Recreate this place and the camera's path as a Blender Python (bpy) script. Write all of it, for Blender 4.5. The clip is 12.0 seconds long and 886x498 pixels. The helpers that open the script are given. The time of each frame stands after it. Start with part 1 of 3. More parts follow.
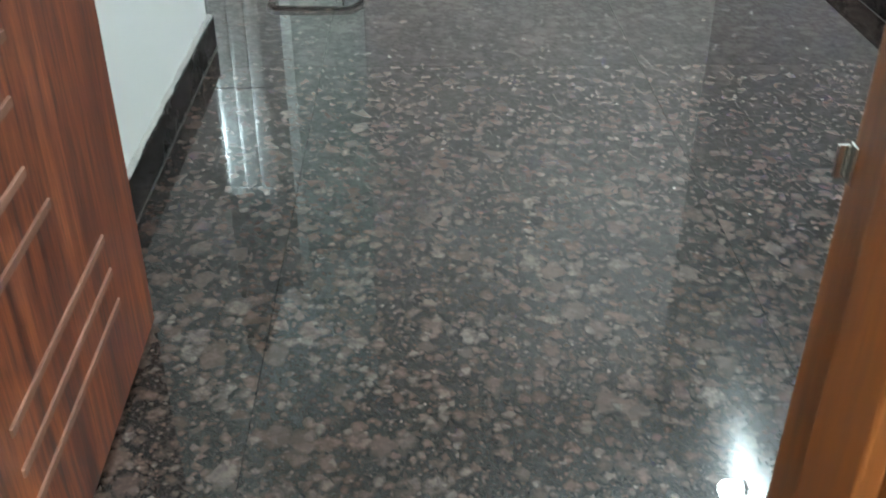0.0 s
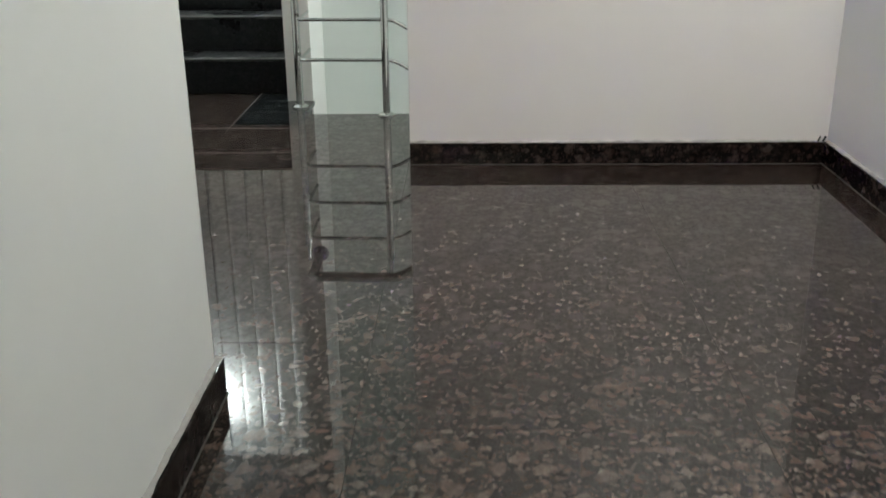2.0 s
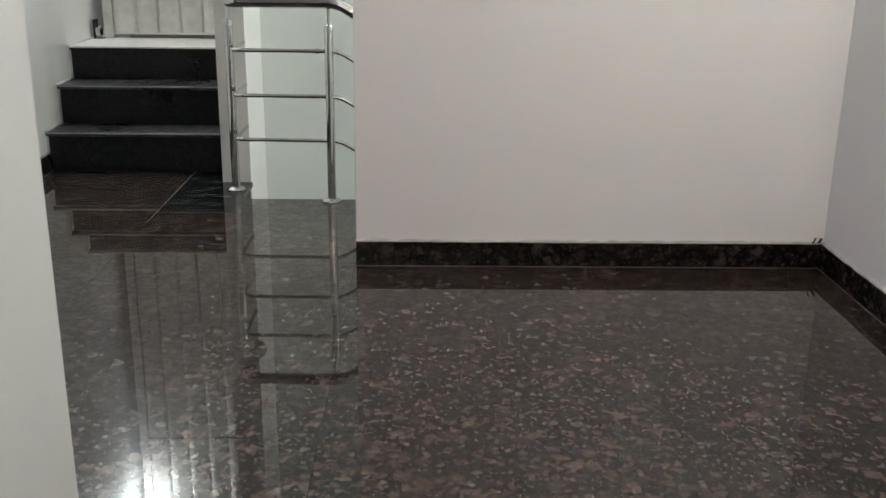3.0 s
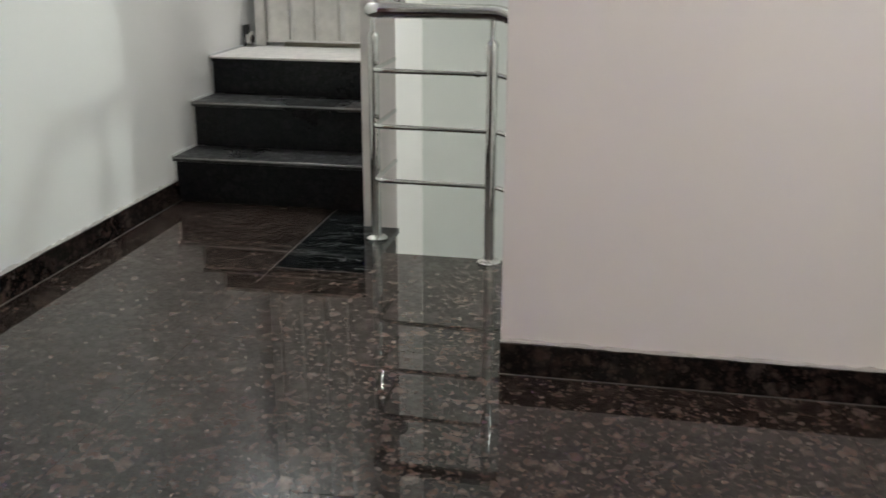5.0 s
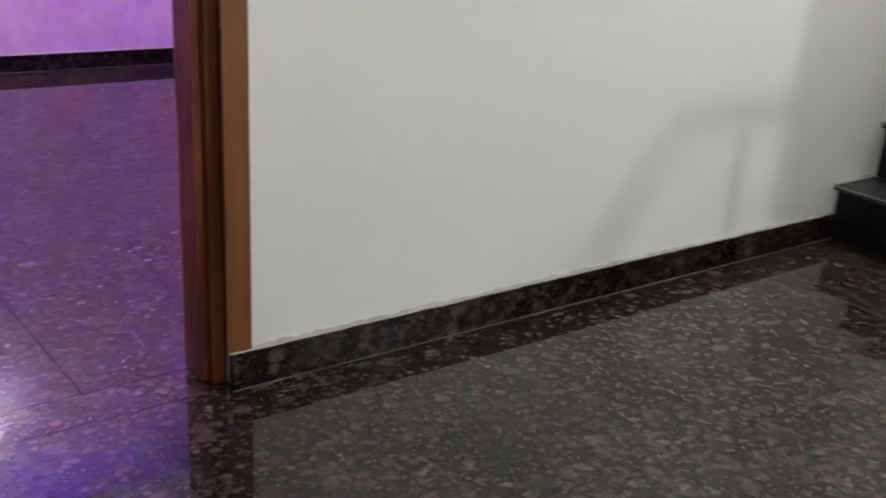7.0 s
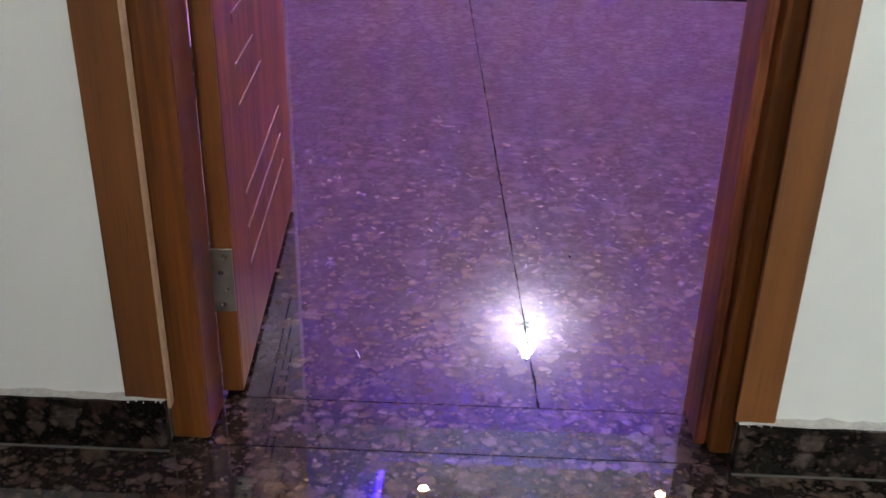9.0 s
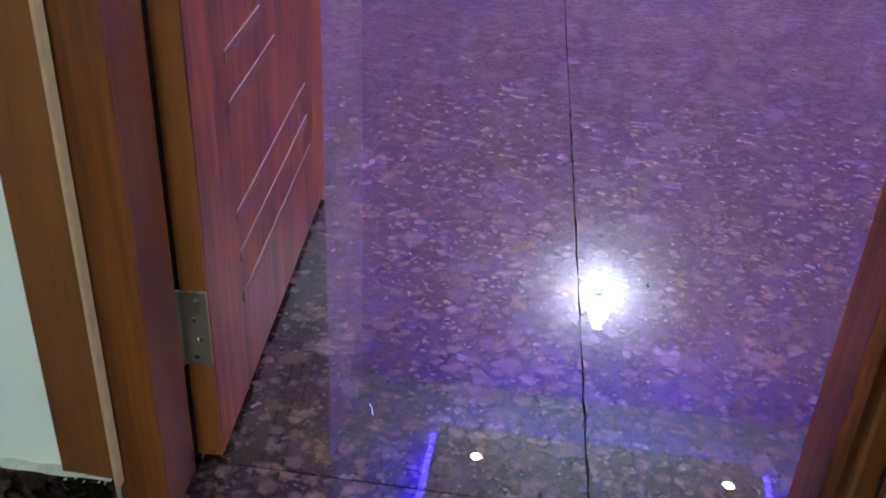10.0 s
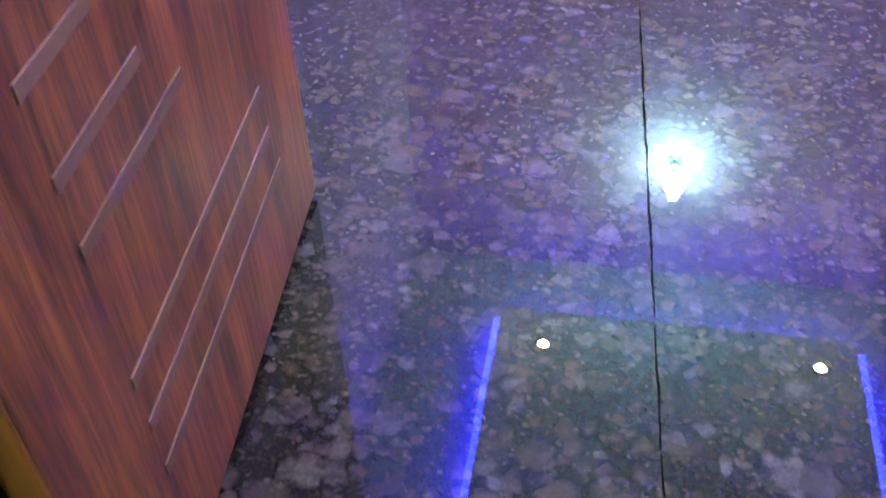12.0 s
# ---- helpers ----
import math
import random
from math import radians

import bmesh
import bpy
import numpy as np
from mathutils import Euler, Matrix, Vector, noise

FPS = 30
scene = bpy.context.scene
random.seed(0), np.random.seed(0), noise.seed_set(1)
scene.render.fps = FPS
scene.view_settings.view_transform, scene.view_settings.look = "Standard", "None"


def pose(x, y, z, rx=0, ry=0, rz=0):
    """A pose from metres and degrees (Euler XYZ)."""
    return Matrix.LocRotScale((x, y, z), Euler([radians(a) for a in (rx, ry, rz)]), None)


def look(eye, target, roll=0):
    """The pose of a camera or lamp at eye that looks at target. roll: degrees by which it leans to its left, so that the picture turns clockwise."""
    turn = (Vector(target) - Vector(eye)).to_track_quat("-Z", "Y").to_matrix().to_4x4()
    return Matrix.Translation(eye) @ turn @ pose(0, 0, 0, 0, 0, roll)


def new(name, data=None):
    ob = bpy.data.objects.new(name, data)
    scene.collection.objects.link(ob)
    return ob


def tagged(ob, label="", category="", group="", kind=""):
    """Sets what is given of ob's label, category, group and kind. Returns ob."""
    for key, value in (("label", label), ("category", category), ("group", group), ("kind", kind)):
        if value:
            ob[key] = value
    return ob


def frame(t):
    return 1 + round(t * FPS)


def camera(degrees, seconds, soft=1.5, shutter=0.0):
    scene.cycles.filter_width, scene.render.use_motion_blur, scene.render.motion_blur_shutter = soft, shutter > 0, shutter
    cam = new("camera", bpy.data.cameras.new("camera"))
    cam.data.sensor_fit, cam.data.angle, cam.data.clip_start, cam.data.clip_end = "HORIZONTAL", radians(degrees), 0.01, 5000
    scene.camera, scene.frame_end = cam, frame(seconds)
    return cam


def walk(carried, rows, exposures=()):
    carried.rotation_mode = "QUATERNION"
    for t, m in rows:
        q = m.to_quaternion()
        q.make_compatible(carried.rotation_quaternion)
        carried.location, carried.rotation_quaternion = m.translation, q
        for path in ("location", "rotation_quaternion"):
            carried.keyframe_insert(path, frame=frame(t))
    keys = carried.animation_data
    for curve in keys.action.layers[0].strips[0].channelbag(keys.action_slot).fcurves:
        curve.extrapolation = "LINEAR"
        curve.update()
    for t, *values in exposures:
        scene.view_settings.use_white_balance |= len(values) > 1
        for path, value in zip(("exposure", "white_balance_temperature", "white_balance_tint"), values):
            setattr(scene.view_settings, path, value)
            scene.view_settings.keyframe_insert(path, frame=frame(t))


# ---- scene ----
cam = camera(48.1, 12.0, shutter=0.25)
PATH = [
    (0, (1.795, -5.857, 0.995), (1.842, -4.171, -0.079), 0.3),
    (0.5, (1.766, -5.775, 1.03), (1.704, -4.03, 0.055), 0.8),
    (1, (1.736, -5.614, 1.054), (1.664, -3.81, 0.194), 0.4),
    (1.5, (1.766, -5.395, 1.048), (1.696, -3.564, 0.247), -0.8),
    (2, (1.782, -5.187, 1.071), (1.73, -3.316, 0.366), -0.6),
    (2.5, (1.77, -4.901, 1.089), (1.801, -3.0, 0.467), 0.4),
    (2.7, (1.769, -4.812, 1.093), (1.824, -2.906, 0.489), 0.7),
    (4.3, (1.841, -4.016, 1.109), (1.726, -2.113, 0.505), 0.8),
    (4.5, (1.836, -3.936, 1.097), (1.696, -2.034, 0.495), 0.6),
    (5, (1.856, -3.704, 1.09), (1.489, -1.838, 0.471), 0.2),
    (5.5, (1.878, -3.515, 1.088), (1.204, -1.733, 0.479), 2.1),
    (6, (1.857, -3.326, 1.074), (0.938, -1.657, 0.466), 4.5),
    (6.5, (1.814, -3.144, 1.066), (0.615, -1.677, 0.426), 4.9),
    (7, (1.807, -2.951, 1.08), (0.302, -1.84, 0.374), 3.5),
    (7.5, (1.708, -2.83, 1.092), (0.023, -2.096, 0.303), 4.2),
    (7.7, (1.629, -2.731, 1.07), (-0.111, -2.178, 0.254), 3.3),
    (9.3, (1.094, -2.554, 0.932), (-0.667, -2.671, -0.01), 0.9),
    (9.5, (1.017, -2.54, 0.924), (-0.716, -2.689, -0.063), 0.9),
    (10, (0.794, -2.544, 0.932), (-0.902, -2.747, -0.108), 2.8),
    (10.5, (0.605, -2.544, 0.923), (-1.019, -2.801, -0.217), 2.3),
    (11, (0.437, -2.502, 0.922), (-1.072, -2.864, -0.34), 0.1),
    (11.5, (0.34, -2.502, 0.912), (-1.094, -2.858, -0.436), -3.0),
    (12, (0.214, -2.564, 0.934), (-1.231, -2.868, -0.415), -2.8),
]
walk(cam, [(t, look(eye, target, roll)) for t, eye, target, roll in PATH],
     exposures=[(0, 0.9, 5350, -6), (0.5, 0.98, 5400, -6), (1, 0.56, 5650, -5), (1.5, 0.36, 5900, -2), (2, 0.15, 6100, 2), (2.7, 0.0, 6250, 5), (4.3, -0.05, 6400, 9), (5.5, -0.1, 6420, 10), (6.5, -0.1, 6450, 11), (7.7, -0.14, 6450, 14), (9.5, 0.46, 5950, -4), (10, 0.56, 5500, -16), (10.5, 0.52, 5000, -24), (11, 0.86, 4700, -30), (11.5, 0.9, 4200, -52), (12, 1.0, 4650, -58)])

# ---- world: the place is lit by its lamps alone, with a faint night sky outside ----
world = bpy.data.worlds.new("night")
scene.world = world
world.use_nodes = True
world.node_tree.nodes["Background"].inputs[0].default_value = (0.02, 0.022, 0.03, 1)
world.node_tree.nodes["Background"].inputs[1].default_value = 0.2

HALL_LAMP, STAIR_LAMP, WELL_LAMP, ROOM_LAMP = 1130, 1130, 225, 300
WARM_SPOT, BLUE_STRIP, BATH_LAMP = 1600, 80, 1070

# plan, in metres
CEIL = 2.9
SKIRT = 0.086
RISE = (0.19, 0.38, 0.545)


# ---- materials ----
def material(name):
    m = bpy.data.materials.new(name)
    m.use_nodes = True
    return m, m.node_tree.nodes, m.node_tree.links, m.node_tree.nodes["Principled BSDF"]


def mapped(nodes, links, scale=(1, 1, 1), space="Position", turn=(0, 0, 0)):
    if space == "Position":
        source = nodes.new("ShaderNodeNewGeometry").outputs["Position"]
    else:
        source = nodes.new("ShaderNodeTexCoord").outputs[space]
    mp = nodes.new("ShaderNodeMapping")
    mp.inputs["Scale"].default_value = scale
    mp.inputs["Rotation"].default_value = turn
    links.new(source, mp.inputs["Vector"])
    return mp.outputs["Vector"]


def noise_tex(nodes, links, vec, scale, detail=4, rough=0.55, distortion=0.0):
    n = nodes.new("ShaderNodeTexNoise")
    n.inputs["Scale"].default_value = scale
    n.inputs["Detail"].default_value = detail
    n.inputs["Roughness"].default_value = rough
    n.inputs["Distortion"].default_value = distortion
    links.new(vec, n.inputs["Vector"])
    return n


def ramp(nodes, links, fac, stops):
    r = nodes.new("ShaderNodeValToRGB")
    while len(r.color_ramp.elements) < len(stops):
        r.color_ramp.elements.new(0.5)
    for e, (p, c) in zip(r.color_ramp.elements, stops):
        e.position, e.color = p, (*c, 1)
    links.new(fac, r.inputs["Fac"])
    return r.outputs["Color"]


def mixed(nodes, links, fac, a, b, mode="MIX"):
    m = nodes.new("ShaderNodeMix")
    m.data_type, m.blend_type = "RGBA", mode
    for value, slot in ((fac, m.inputs[0]), (a, m.inputs[6]), (b, m.inputs[7])):
        if isinstance(value, (int, float)):
            slot.default_value = value
        elif isinstance(value, tuple):
            slot.default_value = (*value, 1)
        else:
            links.new(value, slot)
    return m.outputs[2]


def bumped(nodes, links, bsdf, height, strength, distance):
    b = nodes.new("ShaderNodeBump")
    b.inputs["Strength"].default_value = strength
    b.inputs["Distance"].default_value = distance
    links.new(height, b.inputs["Height"])
    links.new(b.outputs["Normal"], bsdf.inputs["Normal"])


def granite(name, dark, blotch, pale, gloss, vein=False, ior=1.5, film=0.0, cover=0.0):
    """Polished granite: separate rounded crystals of several sizes in a dark ground; each slab is cut from another place."""
    m, nodes, links, bsdf = material(name)
    info = nodes.new("ShaderNodeObjectInfo")
    place = mapped(nodes, links, (1.0, 0.92, 1.0), turn=(0, 0, 0.12))
    cut = nodes.new("ShaderNodeVectorMath")
    cut.operation = "MULTIPLY_ADD"
    links.new(info.outputs["Random"], cut.inputs[0])
    cut.inputs[1].default_value = (17.0, 31.0, 0.0)
    links.new(place, cut.inputs[2])
    flow = cut.outputs[0]
    warp = noise_tex(nodes, links, flow, 34, 3)
    shift = nodes.new("ShaderNodeVectorMath")
    shift.operation = "MULTIPLY_ADD"
    links.new(warp.outputs["Color"], shift.inputs[0])
    shift.inputs[1].default_value = (0.02, 0.02, 0.02)
    links.new(flow, shift.inputs[2])
    grain = noise_tex(nodes, links, flow, 240, 4, 0.65)
    cloud = noise_tex(nodes, links, flow, 70, 5, 0.7)
    patch = noise_tex(nodes, links, flow, 4.5, 4)
    col = ramp(nodes, links, grain.outputs["Fac"], [(0.32, tuple(c * 0.4 for c in dark)), (0.52, dark), (0.74, tuple(c * 2.4 for c in dark))])
    shine = ramp(nodes, links, cloud.outputs["Fac"], [(0.36, (0.56, 0.56, 0.56)), (0.64, (0.86, 0.86, 0.86))])
    for size, least, most, soft in ((150, 0.7, 0.62, 0.42), (70, 0.56, 0.62, 0.42), (42, 0.5, 0.6, 0.4), (25, 0.5, 0.62, 0.36)):
        cells = nodes.new("ShaderNodeTexVoronoi")
        cells.inputs["Scale"].default_value = size
        links.new(shift.outputs[0], cells.inputs["Vector"])
        sep = nodes.new("ShaderNodeSeparateColor")
        links.new(cells.outputs["Color"], sep.inputs[0])
        radius = nodes.new("ShaderNodeMapRange")
        radius.clamp = False
        radius.inputs[1].default_value, radius.inputs[2].default_value = least - cover, 1.0
        radius.inputs[3].default_value, radius.inputs[4].default_value = 0.12, most
        links.new(sep.outputs[0], radius.inputs[0])
        rim = nodes.new("ShaderNodeMath")
        rim.operation = "MULTIPLY_ADD"
        links.new(cloud.outputs["Fac"], rim.inputs[0])
        rim.inputs[1].default_value = 0.7
        links.new(cells.outputs["Distance"], rim.inputs[2])
        over = nodes.new("ShaderNodeMath")
        over.operation = "SUBTRACT"
        links.new(radius.outputs[0], over.inputs[0])
        links.new(rim.outputs[0], over.inputs[1])
        mask = nodes.new("ShaderNodeMapRange")
        mask.inputs[1].default_value, mask.inputs[2].default_value = -0.35 - soft / 2, -0.35 + soft / 2
        mask.inputs[4].default_value = 0.73
        links.new(over.outputs[0], mask.inputs[0])
        tone = mixed(nodes, links, ramp(nodes, links, sep.outputs[1], [(0.35, (0, 0, 0)), (1.0, (1, 1, 1))]), blotch, pale)
        tone = mixed(nodes, links, ramp(nodes, links, sep.outputs[2], [(0.15, (0.75, 0.75, 0.75)), (0.6, (0, 0, 0))]), tone, tuple(c * 0.35 for c in blotch))
        tone = mixed(nodes, links, ramp(nodes, links, cloud.outputs["Fac"], [(0.42, (0, 0, 0)), (0.7, (0.75, 0.75, 0.75))]), tone, tuple(c * 0.4 for c in blotch))
        spread = mixed(nodes, links, 1.0, mask.outputs[0], ramp(nodes, links, patch.outputs["Fac"], [(0.3, (0.6, 0.6, 0.6)), (0.6, (1, 1, 1))]), "MULTIPLY")
        col = mixed(nodes, links, spread, col, tone)
        shine = mixed(nodes, links, spread, shine, (1, 1, 1))
    if vein:
        v = noise_tex(nodes, links, mapped(nodes, links, (1.6, 9, 3), turn=(0, 0, 0.16)), 2.2, 8, 0.6, 0.8)
        col = mixed(nodes, links, ramp(nodes, links, v.outputs["Fac"], [(0.56, (0, 0, 0)), (0.572, (0.9, 0.9, 0.9)), (0.584, (0, 0, 0))]), col, (0.15, 0.155, 0.155))
    tint = nodes.new("ShaderNodeMapRange")
    tint.inputs[3].default_value, tint.inputs[4].default_value = 0.78, 1.22
    links.new(info.outputs["Random"], tint.inputs[0])
    col = mixed(nodes, links, 1.0, col, tint.outputs[0], "MULTIPLY")
    links.new(col, bsdf.inputs["Base Color"])
    # dull pitted grains between the polished crystals
    pits = nodes.new("ShaderNodeBsdfDiffuse")
    links.new(col, pits.inputs["Color"])
    both = nodes.new("ShaderNodeMixShader")
    links.new(shine, both.inputs[0])
    links.new(pits.outputs[0], both.inputs[1])
    links.new(bsdf.outputs[0], both.inputs[2])
    links.new(both.outputs[0], nodes["Material Output"].inputs["Surface"])
    bsdf.inputs["IOR"].default_value = ior
    if film:
        bsdf.inputs["Coat Weight"].default_value = film
        bsdf.inputs["Coat Roughness"].default_value = 0.23
    haze = noise_tex(nodes, links, mapped(nodes, links, (1, 1, 1)), 2.3, 6, 0.65)
    rough = nodes.new("ShaderNodeMapRange")
    rough.inputs[1].default_value, rough.inputs[2].default_value = 0.3, 0.75
    rough.inputs[3].default_value, rough.inputs[4].default_value = gloss * 0.7, gloss * 1.5
    links.new(haze.outputs["Fac"], rough.inputs[0])
    links.new(rough.outputs[0], bsdf.inputs["Roughness"])
    wave = noise_tex(nodes, links, mapped(nodes, links, (1, 1, 1)), 7, 2)
    bumped(nodes, links, bsdf, wave.outputs["Fac"], 0.008, 0.01)
    return m


def plaster(name, color, rough=0.6, dirt=0.06, mottled=None):
    m, nodes, links, bsdf = material(name)
    vec = mapped(nodes, links)
    big = noise_tex(nodes, links, vec, 1.1, 5, 0.6)
    fine = noise_tex(nodes, links, vec, 90, 4, 0.6)
    roll = noise_tex(nodes, links, vec, 420, 2)
    col = ramp(nodes, links, big.outputs["Fac"], [(0.25, tuple(c * (1 - dirt) for c in color)), (0.7, color)])
    scuff = noise_tex(nodes, links, mapped(nodes, links, (5, 5, 22)), 2.0, 7, 0.7, 0.6)
    col = mixed(nodes, links, ramp(nodes, links, scuff.outputs["Fac"], [(0.66, (0, 0, 0)), (0.8, (0.25, 0.25, 0.25))]), col, tuple(c * 0.72 for c in color))
    if mottled:
        cloud = noise_tex(nodes, links, mapped(nodes, links, (1, 1, 0.8)), 7, 8, 0.7, 0.5)
        col = mixed(nodes, links, ramp(nodes, links, cloud.outputs["Fac"], [(0.42, (0, 0, 0)), (0.62, (0.8, 0.8, 0.8))]), col, mottled)
    links.new(col, bsdf.inputs["Base Color"])
    bsdf.inputs["Roughness"].default_value = rough
    height = mixed(nodes, links, 0.4, fine.outputs["Fac"], roll.outputs["Fac"])
    bumped(nodes, links, bsdf, height, 0.12, 0.003)
    return m


def wood(name, dark, mid, light, rough, along=(14, 14, 0.7), streak=3.2, sharp=0.42):
    m, nodes, links, bsdf = material(name)
    vec = mapped(nodes, links, along)
    broad = noise_tex(nodes, links, vec, streak * 0.45, 4, 0.6, 0.9)
    grain = noise_tex(nodes, links, vec, streak * 5, 6, 0.7, 0.3)
    pores = noise_tex(nodes, links, mapped(nodes, links, (along[0] * 12, along[1] * 12, along[2] * 7)), 3, 2)
    both = mixed(nodes, links, sharp, broad.outputs["Fac"], grain.outputs["Fac"])
    col = ramp(nodes, links, both, [(0.5 - 0.14 * (0.42 / sharp), dark), (0.495, mid), (0.5 + 0.14 * (0.42 / sharp), light)])
    col = mixed(nodes, links, ramp(nodes, links, pores.outputs["Fac"], [(0.6, (0, 0, 0)), (0.75, (0.45, 0.45, 0.45))]), col, tuple(c * 0.5 for c in dark))
    links.new(col, bsdf.inputs["Base Color"])
    r = nodes.new("ShaderNodeMapRange")
    r.inputs[3].default_value, r.inputs[4].default_value = rough * 0.85, rough * 1.25
    links.new(grain.outputs["Fac"], r.inputs[0])
    links.new(r.outputs[0], bsdf.inputs["Roughness"])
    bumped(nodes, links, bsdf, grain.outputs["Fac"], 0.12, 0.002)
    return m


def metal(name, color, rough):
    m, nodes, links, bsdf = material(name)
    bsdf.inputs["Metallic"].default_value = 1
    vec = mapped(nodes, links)
    n = noise_tex(nodes, links, vec, 60, 4)
    links.new(ramp(nodes, links, n.outputs["Fac"], [(0.3, tuple(c * 0.8 for c in color)), (0.7, color)]), bsdf.inputs["Base Color"])
    r = nodes.new("ShaderNodeMapRange")
    r.inputs[3].default_value, r.inputs[4].default_value = rough * 0.6, rough * 1.5
    links.new(n.outputs["Fac"], r.inputs[0])
    links.new(r.outputs[0], bsdf.inputs["Roughness"])
    return m


def plain(name, color, rough=0.5, scale=40):
    m, nodes, links, bsdf = material(name)
    n = noise_tex(nodes, links, mapped(nodes, links), scale, 5, 0.6)
    links.new(ramp(nodes, links, n.outputs["Fac"], [(0.3, tuple(c * 0.75 for c in color)), (0.7, color)]), bsdf.inputs["Base Color"])
    bsdf.inputs["Roughness"].default_value = rough
    bumped(nodes, links, bsdf, n.outputs["Fac"], 0.2, 0.002)
    return m


def glowing(name, color, strength):
    m, nodes, links, bsdf = material(name)
    bsdf.inputs["Base Color"].default_value = (0.8, 0.8, 0.8, 1)
    bsdf.inputs["Emission Color"].default_value = (*color, 1)
    bsdf.inputs["Emission Strength"].default_value = strength
    return m


M_FLOOR = granite("tan_brown_granite", (0.0165, 0.0118, 0.01), (0.115, 0.069, 0.054), (0.175, 0.142, 0.123), 0.006, ior=1.54, film=0.08, cover=-0.02)
M_DARK = granite("black_granite", (0.0044, 0.005, 0.0052), (0.018, 0.02, 0.02), (0.05, 0.055, 0.06), 0.06, vein=True, ior=1.6)
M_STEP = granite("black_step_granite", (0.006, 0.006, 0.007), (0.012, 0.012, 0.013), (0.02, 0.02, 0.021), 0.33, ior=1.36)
# treads are a paler grey than the risers
M_TREAD = granite("grey_tread_granite", (0.028, 0.028, 0.028), (0.085, 0.083, 0.081), (0.14, 0.14, 0.138), 0.3)
M_SKIRT = granite("skirting_granite", (0.0055, 0.0045, 0.004), (0.058, 0.034, 0.029), (0.085, 0.066, 0.06), 0.26, ior=1.2, cover=-0.02)
M_NOSE = plain("worn_grey_edge", (0.3, 0.3, 0.29), 0.4, 60)
M_GROUT = plain("grout", (0.05, 0.045, 0.042), 0.8)
M_FOOT = plain("floor_grout", (0.075, 0.068, 0.062), 0.7, 200)
M_JOINT = plain("pale_joint_filler", (0.12, 0.11, 0.098), 0.7, 150)
M_MORTAR = plain("mortar", (0.42, 0.4, 0.38), 0.9, 120)
M_WHITE = plaster("white_wall_paint", (0.8, 0.8, 0.775))
M_ROSE = plaster("rose_white_wall_paint", (0.77, 0.725, 0.7))
M_WELL = plaster("cool_white_wall_paint", (0.8, 0.815, 0.79))
M_PINK = plaster("lilac_wall_paint", (0.83, 0.63, 0.81), dirt=0.12, mottled=(0.68, 0.42, 0.6))
M_CEIL = plaster("ceiling_paint", (0.78, 0.78, 0.77))
M_PANEL = plaster("panel_paint", (0.84, 0.84, 0.82))
M_TILE = plain("cream_tile", (0.78, 0.75, 0.7), 0.3, 25)
M_LEAF = wood("red_teak_veneer", (0.05, 0.0095, 0.004), (0.16, 0.038, 0.0135), (0.31, 0.09, 0.03), 0.45, (9, 9, 0.5), 2.6, sharp=0.55)
M_BAR = wood("pale_inlay_wood", (0.15, 0.064, 0.04), (0.21, 0.098, 0.063), (0.29, 0.145, 0.097), 0.45, (3, 3, 14))
# darker copy of the same inlay, for the weaker light on the room door
M_BAR_DIM = wood("dim_inlay_wood", (0.11, 0.045, 0.03), (0.155, 0.066, 0.044), (0.205, 0.094, 0.065), 0.5, (3, 3, 14))
M_FRAME = wood("polished_teak_frame", (0.05, 0.013, 0.003), (0.115, 0.034, 0.0055), (0.19, 0.062, 0.011), 0.3, (14, 14, 0.5), 2.0)
M_EDGE = wood("orange_teak_edge", (0.095, 0.027, 0.0045), (0.145, 0.043, 0.0065), (0.2, 0.062, 0.01), 0.45, (10, 10, 0.6), 2.0)
M_TRIM = wood("brown_trim_wood", (0.08, 0.025, 0.0035), (0.125, 0.039, 0.0055), (0.165, 0.055, 0.008), 0.55, (9, 9, 0.5), 1.6)
M_BEAD = plain("pale_bead", (0.5, 0.32, 0.2), 0.5)
M_STEEL = metal("polished_steel", (0.66, 0.65, 0.63), 0.07)
M_HINGE = metal("brushed_steel", (0.5, 0.49, 0.45), 0.32)
M_SLAT = plain("cream_shutter_paint", (0.7, 0.68, 0.63), 0.45, 15)
M_PUTTY = plain("white_wall_putty", (0.62, 0.62, 0.6), 0.9, 90)
M_GAP = plain("olive_beige_gap", (0.34, 0.31, 0.23), 0.6, 30)
M_BLACK = plain("black_rubber", (0.02, 0.02, 0.02), 0.6)
M_PLASTIC = plain("white_plastic", (0.7, 0.7, 0.68), 0.4)


# ---- mesh helpers ----
def box(bm, x0, x1, y0, y1, z0, z1, bevel=0.0, turn=None):
    m = Matrix.Translation(((x0 + x1) / 2, (y0 + y1) / 2, (z0 + z1) / 2))
    if turn:
        m = m @ Euler(turn).to_matrix().to_4x4()
    made = bmesh.ops.create_cube(bm, size=1, matrix=m @ Matrix.Diagonal((x1 - x0, y1 - y0, z1 - z0, 1)))
    if bevel:
        edges = list({e for v in made["verts"] for e in v.link_edges})
        bmesh.ops.bevel(bm, geom=edges, offset=bevel, segments=2, affect="EDGES", profile=0.5)
    return bm


def boxes(*rows, bevel=0.0):
    bm = bmesh.new()
    for r in rows:
        box(bm, *r, bevel=bevel)
    return bm


